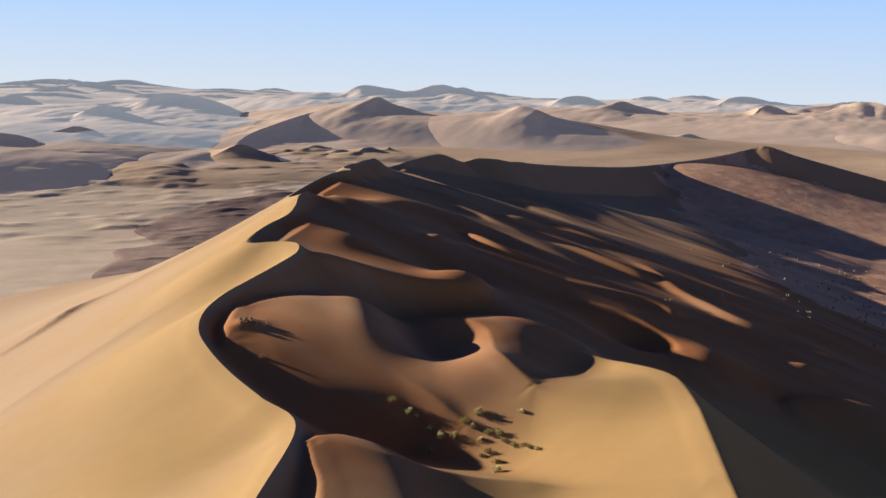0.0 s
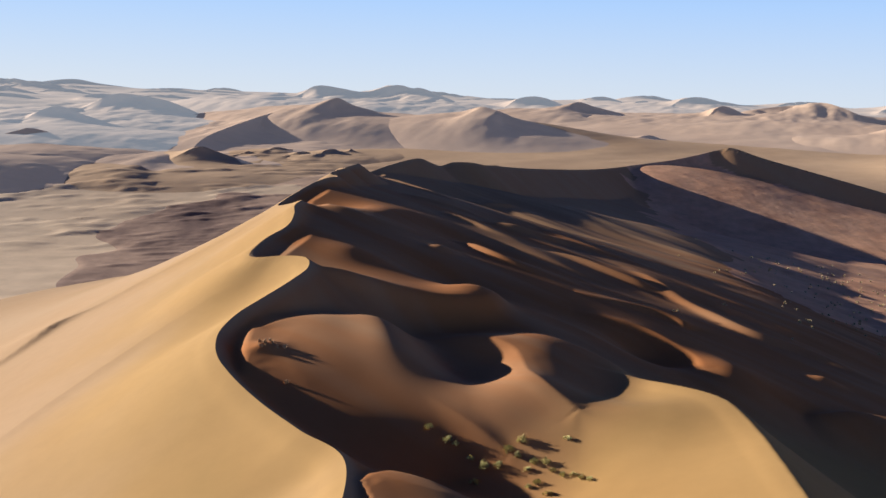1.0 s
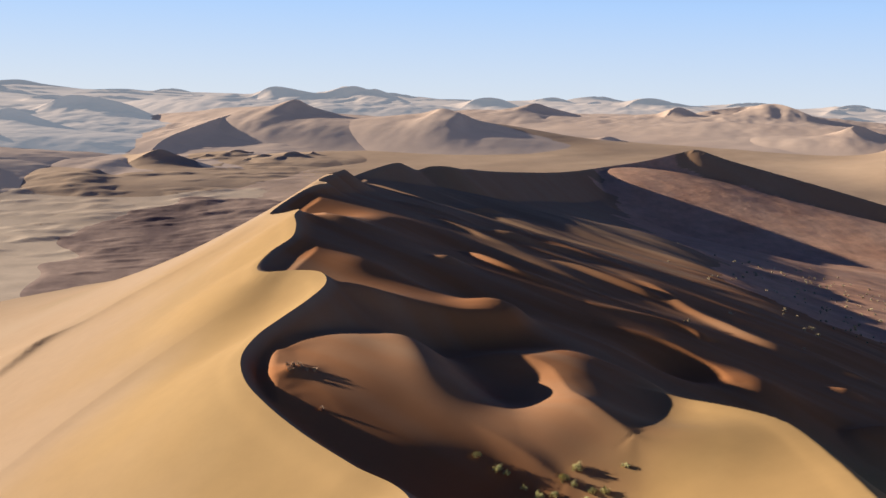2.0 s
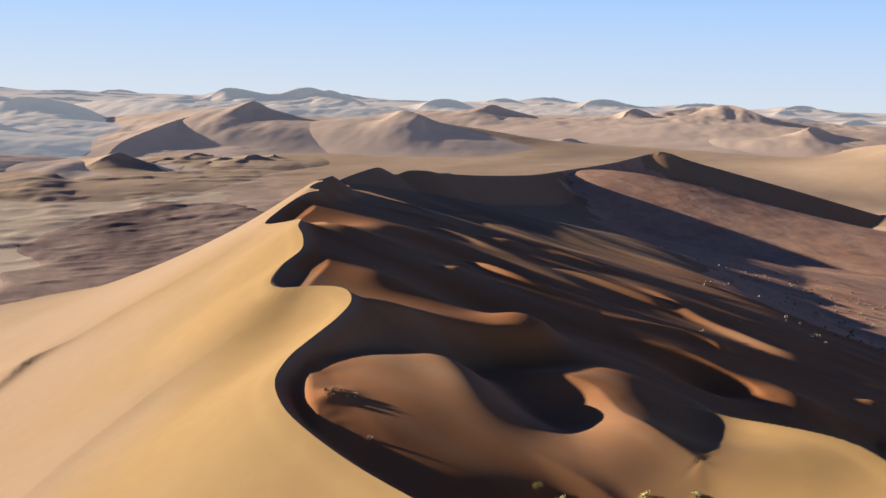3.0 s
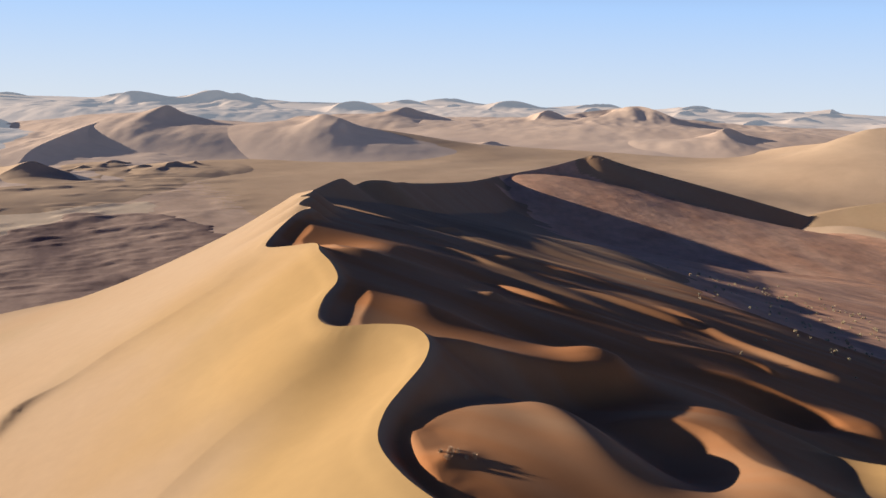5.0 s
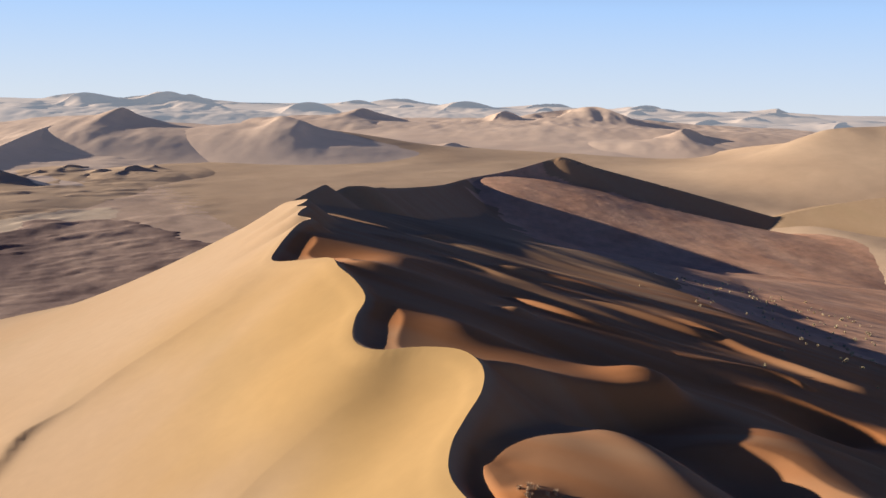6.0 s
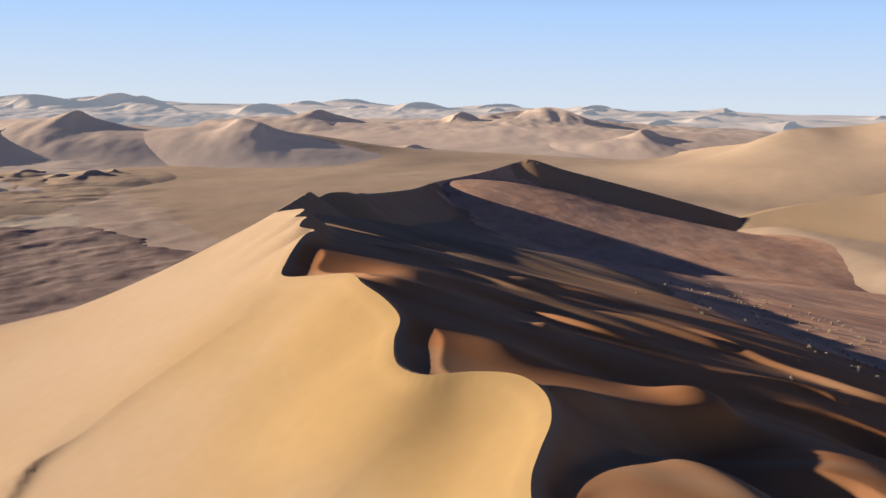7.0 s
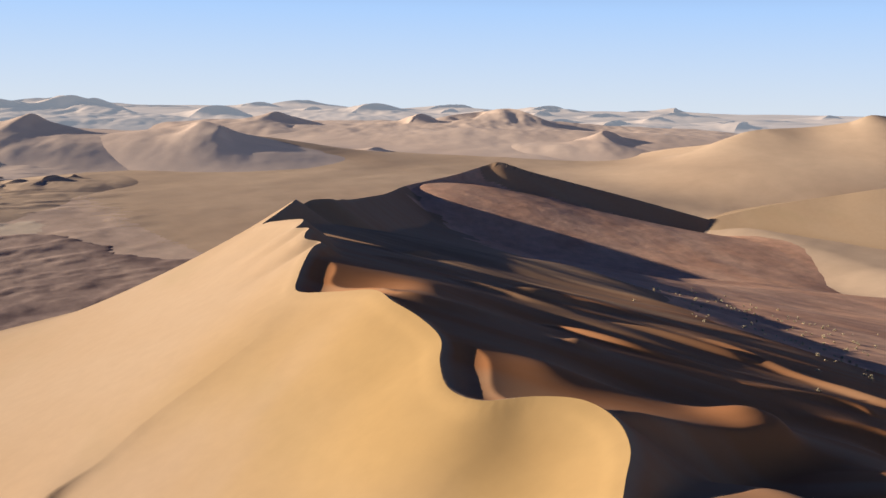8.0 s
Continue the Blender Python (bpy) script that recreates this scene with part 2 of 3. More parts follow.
gx = spaced([(-5000, 130), (-1500, 40), (-620, 7), (-480, 3.6), (0, 3.6), (500, 5), (900, 12), (1800, 50), (5000, 130)])
gy = spaced([(-1500, 150), (200, 25), (480, 4), (1000, 4), (1400, 9), (2200, 25), (4950, 70)])
GX, GY = np.meshgrid(gx, gy)
ground = tagged(sheet("ground", GX, GY, plain_z(GX, GY), PLAIN_SAND), "wide sandy desert floor with low wind-blown hummocks", "ground", kind="structure")

for _m in (DISTANT_HAZE_SAND, FAR_HAZE_SAND, BROWN_PLAIN, MID_SAND):
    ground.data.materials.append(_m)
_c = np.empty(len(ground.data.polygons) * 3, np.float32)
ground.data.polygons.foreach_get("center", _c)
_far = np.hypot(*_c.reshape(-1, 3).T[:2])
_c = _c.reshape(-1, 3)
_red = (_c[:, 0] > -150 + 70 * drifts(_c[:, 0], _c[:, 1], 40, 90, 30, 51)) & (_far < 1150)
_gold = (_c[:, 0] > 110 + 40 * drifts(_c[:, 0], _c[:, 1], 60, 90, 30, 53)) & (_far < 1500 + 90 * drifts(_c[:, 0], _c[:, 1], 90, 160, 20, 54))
# the floor takes the two haze-glow sands beyond 1150 and 1900 m
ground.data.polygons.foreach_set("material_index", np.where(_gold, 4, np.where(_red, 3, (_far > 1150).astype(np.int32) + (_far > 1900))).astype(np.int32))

# the dark gravel floor at the windward foot of the great dune, with the sand drifts' edge round it
PAN_EDGE = curve([(-60, 480, 0), (-150, 520, 0), (-190, 580, 0), (-196, 640, 0), (-205, 672, 0), (-189, 700, 0), (-212, 738, 0), (-205, 775, 0), (-180, 800, 0), (-184, 830, 0), (-158, 862, 0), (-110, 880, 0), (-55, 850, 0), (-10, 800, 0), (30, 740, 0), (60, 690, 0)], 4.0)


def pan_grid():
    x, y = np.meshgrid(np.arange(-270, 130, 2.6), np.arange(450, 1060, 2.6))
    _, d, out = beside(x, y, PAN_EDGE)
    d = np.where(out > 0, -d, d) + 26 * drifts(x, y, 30, 60, 20, 61, 5) * step(740, 840, y)
    z = plain_z(x, y) + np.clip(d * 0.15, -1.2, 0.5) + np.maximum(drifts(x, y, 11, 26, 24, 71), -0.1) * 0.7 * step(0, 20, d)
    return x, y, z, d > -4


tagged(sheet("gravel_pan", *pan_grid()[:3], GRAVEL, pan_grid()[3]), "dark brown gravel floor with small sandy hummocks", "gravel", kind="structure")

# ---- the great dune ----
CREST_NEAR = [(-34, -40, 50), (-28, 20, 52), (-23, 80, 53.5), (-20.5, 118, 54), (-20, 147, 53.6), (-27, 160, 53.6), (-34, 172, 54.1), (-40, 183, 55.3),
              (-44, 193, 56.4), (-45.4, 204, 57.6), (-43.2, 211.5, 59.6), (-39.3, 217.5, 61.5), (-34.6, 224, 63.8), (-31.7, 233, 65.2), (-32.8, 241, 66)]
CREST_MID = [(-38, 247, 65.4), (-45.2, 251, 64.3), (-47, 260, 64.2), (-44.6, 270, 66.1), (-40.5, 280, 68), (-40, 292, 69.5), (-41, 305, 70.5), (-40.4, 319, 70.5),
             (-45, 333, 68), (-50, 347, 66), (-47, 358, 68), (-41, 372, 71), (-37, 380, 72.2), (-33.5, 386, 72.4), (-36.6, 391, 72.8), (-34.4, 399, 73.6),
             (-31.6, 406, 74), (-34, 411.5, 73.5), (-31, 418, 73.8), (-27.9, 427, 74.2), (-28.6, 440, 72.8)]
CREST_FAR = [(-30.6, 460, 70), (-26.6, 489, 66.3), (-17, 505, 68.6), (-8, 522, 70.3), (-1.5, 539, 70.2), (4.5, 556, 67.2), (10, 575, 64.6), (17, 581, 66.2), (27, 588, 65.8),
             (36, 607, 63.4), (43, 620, 62.6), (52, 640, 60.5), (80, 700, 56), (120, 780, 51), (150, 845, 48),
             (180, 897, 47.5), (228, 922, 53), (262, 935, 60), (276, 935, 62.5), (300, 925, 55), (330, 912, 47), (366, 896, 37.5), (402, 880, 27.5), (436, 866, 18), (470, 852, 9)]
CREST = curve(CREST_NEAR + CREST_MID + CREST_FAR, 1.4)
EVEN_CREST = curve([(-32, -40, 50), (-27, 60, 53), (-24, 118, 54), (-30, 160, 55), (-39, 200, 59.5), (-39, 235, 63.5), (-41, 270, 66.5), (-42, 310, 69), (-43, 350, 69.8), (-37, 390, 72), (-30, 430, 73),
                    (-22, 489, 69.5), (-1.5, 539, 69), (27, 588, 65.5), (52, 640, 60.5), (120, 780, 51), (180, 897, 47.5), (276, 935, 62.5), (366, 896, 37.5), (470, 852, 9)], 3.0)
# the long lee ramp behind the crest, as a ridge of its own
RAMP = curve([(-36, -60, 42), (-34, 60, 48), (-34, 140, 50.5), (-38, 180, 53), (-40, 206, 56.6), (-39, 215, 58.4), (-37, 225, 59.6), (-37, 240, 60), (-37, 270, 60.6), (-36, 340, 63), (-30, 430, 63), (0, 541, 60), (52, 640, 49), (120, 780, 37), (160, 868, 38), (184, 892, 44), (228, 914, 50), (246, 921, 52), (262, 920, 46), (278, 926, 38)], 3.0)
# crests of the smaller dunes low on the near lee: line, its far and near side, softness of the foot
LEE = [
    ([(-9, 222, 52), (-1, 218.5, 54.3), (5, 215, 54.6), (8.8, 210, 53.5), (9.8, 203, 52.2), (10.2, 193, 50.2), (12, 186, 48.6), (16, 178, 47)], brow(0.1, 24, 0.6), flank(0.3), 2.0),
    ([(22, 208, 48.8), (31, 205, 50), (36, 193, 51.8), (39.5, 178, 53), (39.5, 162, 54), (38, 148, 54.5), (36, 128, 54), (34, 100, 52)], flank(0.6), flank(0.34), 3.0),
    ([(76, 228, 37), (85, 230, 37), (94, 228, 35.6), (104, 226, 32.5)], flank(0.3), brow(0.17, 3, 0.5), 1.0),
    ([(-18, 193, 50), (-12, 188.5, 48.8), (-8, 185.5, 47.8), (0, 178, 45.4), (5, 173, 43.8)], flank(0.28), flank(0.3), 1.0),
    ([(-13, 105, 53), (-14, 125, 52.7), (-16, 134, 53), (-17.5, 141, 53.3)], flank(0.6), brow(0.14, 13, 0.6), 1.0),
    ([(-18, 145, 52.5), (-12, 142.5, 52), (-6, 142, 50.7), (4, 143, 48.3), (12, 143, 47.6), (20, 139, 48), (34, 130, 52.5)], flank(0.3), flank(0.1), 1.5),
]
# low waves of sand that lie on the lee: brink with its height over the slope, run of the sunny side, run of the slip face
WAVES = [
    ([(-31, 238, 1.6), (-26, 238.2, 2.6), (-20, 238.5, 2.6), (-13, 239, 2.2), (-6, 240, 2.0), (0, 241, 2.2), (5.4, 242.5, 2.0), (8.4, 248, 1.2), (9, 254, 0.4), (7, 260, 0.0)], 12.0, 3.4),
    ([(-36, 324, 0.3), (-30, 322.5, 1.7), (-23.4, 320.5, 1.7), (-16, 318.7, 1.4), (-6, 316, 0)], 13.6, 5),
    ([(2, 328, 0), (8, 324, 1.3), (11, 315, 1.7), (16, 307, 1.7), (24, 302, 1), (36, 296, 0)], 7.6, 2.5),
    ([(0, 376, 0), (6, 370, 1.3), (13, 364, 1.3), (18, 358, 1), (25, 352, 0.6), (30, 348, 0)], 6, 2.25),
    ([(16, 379, 0), (26, 375, 2), (38, 373, 1.8), (47, 372, 1.4), (62, 365, 0)], 6.8, 3.125),
    ([(-19, 459, 0), (-13, 452, 0.9), (-6, 444, 1.0), (2.3, 434, 1.0), (11, 426, 0)], 3.2, 2.2),
    ([(-12, 407, 0), (-6, 402, 1), (2, 398, 1.3), (8, 395, 1.1), (18, 390, 0)], 5.1, 2.5),
    ([(16, 486, 0), (25, 482, 1.3), (33, 484, 1.4), (41, 487, 0.8), (52, 486, 0)], 6.8, 2.75),
    ([(35, 346, 0), (43, 340, 1.4), (51, 333, 1.8), (59, 326.5, 1.7), (65, 323, 0.7), (74, 317, 0)], 5.1, 2.5),
    ([(58, 350, 0), (64, 340, 0.7), (70, 317, 1.1), (75, 302, 1.7), (82, 289, 2), (94, 284, 1.7), (108, 273, 0.4)], 6.8, 3),
    ([(33, 288, 0), (46, 286, 1.1), (53, 284.5, 1.7), (58, 282, 1.8), (61, 279, 1.4), (62.6, 276.5, 0.1)], 6, 2.5),
    ([(30, 269, 0), (40, 265, 1.1), (46, 262, 1.5), (50.4, 257, 1.7), (53.8, 250, 1.7), (55, 244, 1), (54.5, 238, 0.2)], 7.6, 2.75),
]
# low folds on the windward side; the third number is the height of the fold
FOLDS = [
    ([(-122, 278, 0.2), (-115, 292, 0.8), (-111, 303, 1.3), (-108, 311, 1.6), (-104, 314, 1.0), (-99, 316, 0.3), (-94, 318, 0.0)], 1.6, 20.0),
    ([(-106, 311, 0.4), (-95, 319, 0.9), (-86.6, 324.6, 0.9), (-70, 331, 0.65), (-60, 336, 0.35), (-50, 345, 0.0)], 6.0, 20.0),
    ([(-95, 200, 0.2), (-84, 219, 0.7), (-76, 229, 0.8), (-67, 236.5, 0.7), (-57, 240.5, 0.45), (-48, 242.5, 0.2), (-38, 243, 0.0)], 6.0, 24.0),
]


def windward(d):
    """The windward fall: steep below the crest, easing towards the foot."""
    e = np.minimum(d, 200)
    return 0.55 * e - 0.001 * e * e + 0.15 * (d - e)


def lee_fall(d, low):
    """The lee's fall: it steepens downhill, but at the low end it eases into a stony apron."""
    e = np.minimum(d, 215)
    upper = 0.15 * e + 0.00012 * e * e + 0.08 * (d - e)
    e = np.minimum(d, 112)
    lower = 0.163 * e + 0.00021 * e * e + 0.1 * (d - e)
    return upper * (1 - low) + lower * low


def lee_slope_z(x, y):
    u, v = np.clip(x / 100, -0.8, 2), (y - 330) / 100
    return 60.8 - 22.1 * u + 3.66 * v - 0.89 * u * u + 1.76 * u * v - 1.26 * v * v


def great_dune_z(x, y):
    low = step(530, 620, y)
    z = ridge(x, y, RAMP, flank(0.6), lambda d: lee_fall(d, low))
    # below the second peak a stony flank falls away to the right
    u, v = np.clip((x - 250) / 100, -0.7, 1.8), np.clip((y - 750) / 100, -1.0, 1.6)
    stones = 6.7 - 1.1 * u + 20.5 * v - 0.9 * u * u + 0.7 * u * v + 15.1 * v * v - 5.2 * u * v * v - 1.0 * u * u * v - 8.1 * v**3 - 4.4 * u * u * v * v
    stones = stones + 0.16 * drifts(x, y, 9, 20, -25, 27) * step(180, 215, x) + 0.45 * drifts(x, y, 26, 60, -25, 28)
    w = step(-30, 12, x - 185 - 0.35 * np.maximum(760 - y, 0)) * step(575, 640, y)
    z = z * (1 - w) + stones * w
    z = z - 9 * step(40, 125, x) * (1 - step(205, 285, y))
    # the upper lee is one long even slope, almost as flat as the sun's rays
    w = step(216, 240, y) * (1 - step(505, 585, y)) * (1 - step(105, 160, x))
    z = z * (1 - w) + lee_slope_z(x, y) * w
    z = z + mound(x, y, -18, 203, 3.6, 13, 19) + mound(x, y, -25, 213, 1.5, 8, 10) + mound(x, y, 3, 203, -2.6, 12, 9) + mound(x, y, -8, 229, -5.0, 7, 15) + mound(x, y, 3, 229, -3.6, 7, 9) + mound(x, y, 17, 222, 2.2, 7, 9) + mound(x, y, 24, 192, 3.0, 14, 9) + mound(x, y, -36.5, 198.5, 0.9, 2.2, 3.5) + mound(x, y, 5, 163, -8.0, 11, 17, -20) + mound(x, y, 20, 207, -3.6, 6, 7)
    # gullies below the dips of the crest, the knoll between them and the hollow in the horseshoe
    z = z + mound(x, y, -42, 258, -3.8, 11, 26, -23) + mound(x, y, -43, 352, -4.0, 11, 26, -23) + mound(x, y, -1, 299, 1.5, 3, 4) + mound(x, y, 45, 247, -3.6, 9, 9) + mound(x, y, 61, 239, 1.9, 10, 8) + mound(x, y, 28, 492, -2.5, 25, 25)
    # swells and troughs along the way of the wind
    z = z + mound(x, y, -19, 344, 1.8, 13, 9, -23) - mound(x, y, 10, 333, 2.2, 14, 16, -23) - mound(x, y, 45, 315, 1.6, 12, 26, -23) + mound(x, y, -24, 268, 0.8, 8, 7, -23) - mound(x, y, -1, 271, 3.0, 10, 15, -23) + mound(x, y, 4.6, 249, 2.6, 7, 7) - mound(x, y, 26, 262, 1.2, 10, 18, -23)
    z = z - mound(x, y, 0, 478, 3.0, 17, 26, -23) - mound(x, y, 48, 458, 3.8, 26, 42, -23) - mound(x, y, 95, 445, 1.6, 30, 36, -23) - mound(x, y, 70, 400, 1.2, 25, 40, -23)
    z = z + mound(x, y, 89, 257, 1.3, 3, 4) + mound(x, y, 200, 500, 4.0, 70, 60)
    low_lee = step(5, 40, x) * step(280, 320, y)
    z = z + drifts(x, y, 10, 60, -45, 21) * step(-35, 10, x) * (0.1 + 0.45 * step(90, 150, x) * step(330, 400, y)) * (1 - step(560, 640, y) * step(60, 120, x))
    z = z + drifts(x, y, 15, 120, -46, 23) * 1.0 * low_lee * (1 - step(520, 620, y)) * (1 - 0.6 * step(140, 200, x))
    for points, sunny, slip in WAVES:
        high, d, far_side = beside(x, y, curve(points), 60)
        w = step(-0.6, 0.6, far_side)
        z = z + high * (np.exp(-d / sunny) * w + np.exp(-((d / slip) ** 2)) * (1 - w))
    for points, far_side, near_side, k in LEE:
        z = smooth_max(z, ridge(x, y, curve(points), far_side, near_side, 90), k)
    zc, d, side = beside(x, y, CREST)
    # below the bends of the crest the windward side evens out
    zs, ds, even = beside(x, y, EVEN_CREST)
    w = 0.75 * step(5, 32, d)
    face = (zc - windward(d)) * (1 - w) + (zs - np.where(even > 0, windward(ds), -0.5 * ds)) * w
    z = np.where(side > 0, face, np.minimum(smooth_max(z, zc - 0.6 * d, 1.0), zc - 0.3 * d + 0.9 * np.logaddexp(0, (d - 4.2 - 2.8 * step(222, 246, y)) / 1.5)))
    # the broad swell that closes the bowl towards the bushes, and the low swells beside it
    swell = mound(x, y, 7.5, 186.2, 5.4, 11.8, 24.8, -18.3) + mound(x, y, -15.6, 210.5, 2.3, 15.0, 5.5, 14.9) + mound(x, y, 24.3, 173.2, 2.7, 10.6, 10.7, -17.7)
    swell = swell + mound(x, y, 14.7, 214.7, 1.7, 18.7, 9.2, -2.4) + mound(x, y, 3.5, 181.1, 1.3, 9.6, 8.6, -19.7)
    z = z + 0.93 * swell * np.where(side > 0, 0.0, np.clip((d - 6) / 8, 0, 1))
    for points, steep, soft in FOLDS:
        high, d, far_side = beside(x, y, curve(points), 60)
        w = step(-0.6, 0.6, far_side)
        z = z + high * (np.exp(-((d / soft) ** 2)) * w + np.exp(-d / steep) * (1 - w))
    return z


def dune_grid():
    v = spaced([(-60, 6), (90, 1.6), (125, 0.6), (300, 0.6), (420, 0.9), (620, 2.2), (1020, 3)])
    w = spaced([(-330, 6), (-190, 2.2), (-75, 1.0), (-25, 0.45), (85, 0.5), (130, 1.0), (330, 3)])
    w, v = np.meshgrid(w, v)
    return w + np.interp(v, (-60, 430, 541, 640, 897, 935, 1020), (0, 0, 40, 92, 215, 260, 270)), v


DX, DY = dune_grid()
_gap = np.maximum(np.gradient(DX, axis=1), np.gradient(DY, axis=0))
DX, DY, _zc = foot(DX, DY, CREST, 0.56 * _gap)
ON_CREST = ~np.isnan(_zc)
DZ = np.where(ON_CREST, _zc, great_dune_z(DX, DY))
great_dune = tagged(new("great_dune"), "huge orange sand dune with sharp winding crest and shaded lee", "sand dune")


def windward_of(x, y):
    return left_of(x, y, CREST)


def stony(x, y):
    """Where the lee is stony: low on the slope, with a ragged edge."""
    slip = (x > 255) & (y > 908 - 0.431 * (x - 276) + 5 * drifts(x, y, 12, 25, -25, 83))
    return (step(70, 170, x - 0.12 * (y - 400)) * step(300, 420, y) + 0.16 * drifts(x, y, 18, 60, -30, 81) > 0.5) & ~slip


_keep = DZ > plain_z(DX, DY) - 2.5
windward_slope = sheet("windward_slope", DX, DY, DZ, DUNE_SAND, _keep, windward_of, great_dune, ON_CREST)
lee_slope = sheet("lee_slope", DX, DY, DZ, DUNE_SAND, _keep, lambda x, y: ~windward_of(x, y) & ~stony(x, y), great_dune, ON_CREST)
tagged(sheet("stony_slope", DX, DY, DZ, SLOPE_GRAVEL, _keep, lambda x, y: ~windward_of(x, y) & stony(x, y), great_dune, ON_CREST), "brown stony slope")
_c = np.empty(len(windward_slope.data.vertices) * 3, np.float32)
windward_slope.data.vertices.foreach_get("co", _c)
_x, _y, _z = _c.reshape(-1, 3).T.astype(float)
_, _d, _left = beside(_x, _y, CREST)
_gold = (1 - step(10, 75, _d + 14 * drifts(_x, _y, 25, 80, 40, 97))) * (1 - step(280, 400, _y))
windward_slope.data.attributes.new("gold_grains", "FLOAT", "POINT").data.foreach_set("value", _gold.astype(np.float32))
_c = np.empty(len(lee_slope.data.vertices) * 3, np.float32)
lee_slope.data.vertices.foreach_get("co", _c)
_x, _y, _z = _c.reshape(-1, 3).T.astype(float)
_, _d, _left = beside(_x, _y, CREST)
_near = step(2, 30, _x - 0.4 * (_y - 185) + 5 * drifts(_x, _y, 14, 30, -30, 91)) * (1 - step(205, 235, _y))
# streaks and the fade with distance paint brown and bluish shade and haze
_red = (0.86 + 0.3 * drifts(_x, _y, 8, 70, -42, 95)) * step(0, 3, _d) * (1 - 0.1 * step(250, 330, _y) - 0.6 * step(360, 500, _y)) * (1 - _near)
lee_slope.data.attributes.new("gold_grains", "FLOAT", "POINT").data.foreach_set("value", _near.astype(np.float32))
lee_slope.data.attributes.new("red_tint", "FLOAT", "POINT").data.foreach_set("value", _red.astype(np.float32))

# ---- dunes of the distance ----
def far_dune(points, left, right, mat, label, rough=1.0, seed=0, gap=None, broad=False, bite=0.0, beyond=None):
    """A dune of its own round a crest line: even flanks flared out into the plain, and on the side away from the light a slip face
    as high as bite below the brink, over an apron; beyond keeps the slip face to the places past that y."""
    line = curve(points, 4.0)
    low = plain_z(line[:, 0], line[:, 1])
    high = max(8.0, float((line[:, 2] - low).max()))
    reach = (1.2 if broad and not bite else 3.0) * high / min(left, right) + 25
    n = gap or max(2.5, math.hypot(*line[:, :2].mean(0)) / 420)
    x, y = np.meshgrid(np.arange(line[:, 0].min() - reach, line[:, 0].max() + reach, n), np.arange(line[:, 1].min() - reach, line[:, 1].max() + reach, n))
    floor = plain_z(x, y)
    zc, d, side = beside(x, y, line)
    dy, dx = np.gradient(d, n)
    away = step(0.0, 0.55, 0.918 * dx - 0.397 * dy)
    if broad:
        w = step(-0.6, 0.6, side)
        fall = (left * w + right * (1 - w)) * d
        f = fall / np.maximum(zc - floor, 4)
        z = floor + (zc - floor) * np.exp(-f - 0.35 * f * f) * (1 - step(150, 270, d)) if bite else zc - fall
    else:
        z = zc - (zc - floor) * (1 - np.exp(-0.38 * min(left, right) * d / high))
    if bite:
        fall = bite * np.clip((zc - floor) / high, 0, 1) * (step(beyond, beyond + 30, y) if beyond else 1)
        z = z - away * fall * (1 - np.exp(-0.62 * d / bite)) * np.exp(-d / (9 * bite))
    body = np.clip((z - floor) / high, 0, 1)
    z = z + rough * high * 0.055 * (drifts(x, y, 24, 62, 68, 40 + seed, 4) - 0.5 * np.abs(drifts(x, y, 40, 90, -30, 44 + seed, 3))) * body * np.clip(d / 16, 0, 1)
    away = step(0.45 * reach, 0.95 * reach, d)
    z = z * (1 - away) + (floor - 2) * away
    z = smooth_max(z, floor - 2, 0.1 * high)
    dune = tagged(new("sand_dune"), label, "sand dune", "dunes of the distance")
    x, y, zs = foot(x, y, line, np.full(x.shape, 0.6 * n))
    edge = ~np.isnan(zs)
    edge &= np.abs(np.nan_to_num(zs) - z) < 1.5
    z = np.where(edge, zs, z)
    sheet("windward_side", x, y, z, mat, z > floor - 0.4, lambda u, v: left_of(u, v, line), dune, edge)
    sheet("slip_face", x, y, z, mat, z > floor - 0.4, lambda u, v: ~left_of(u, v, line), dune, edge)
    return dune


# FAR and DISTANT carry the glow that imitates haze
MID, FAR, DISTANT = MID_SAND, FAR_HAZE_SAND, DISTANT_HAZE_SAND
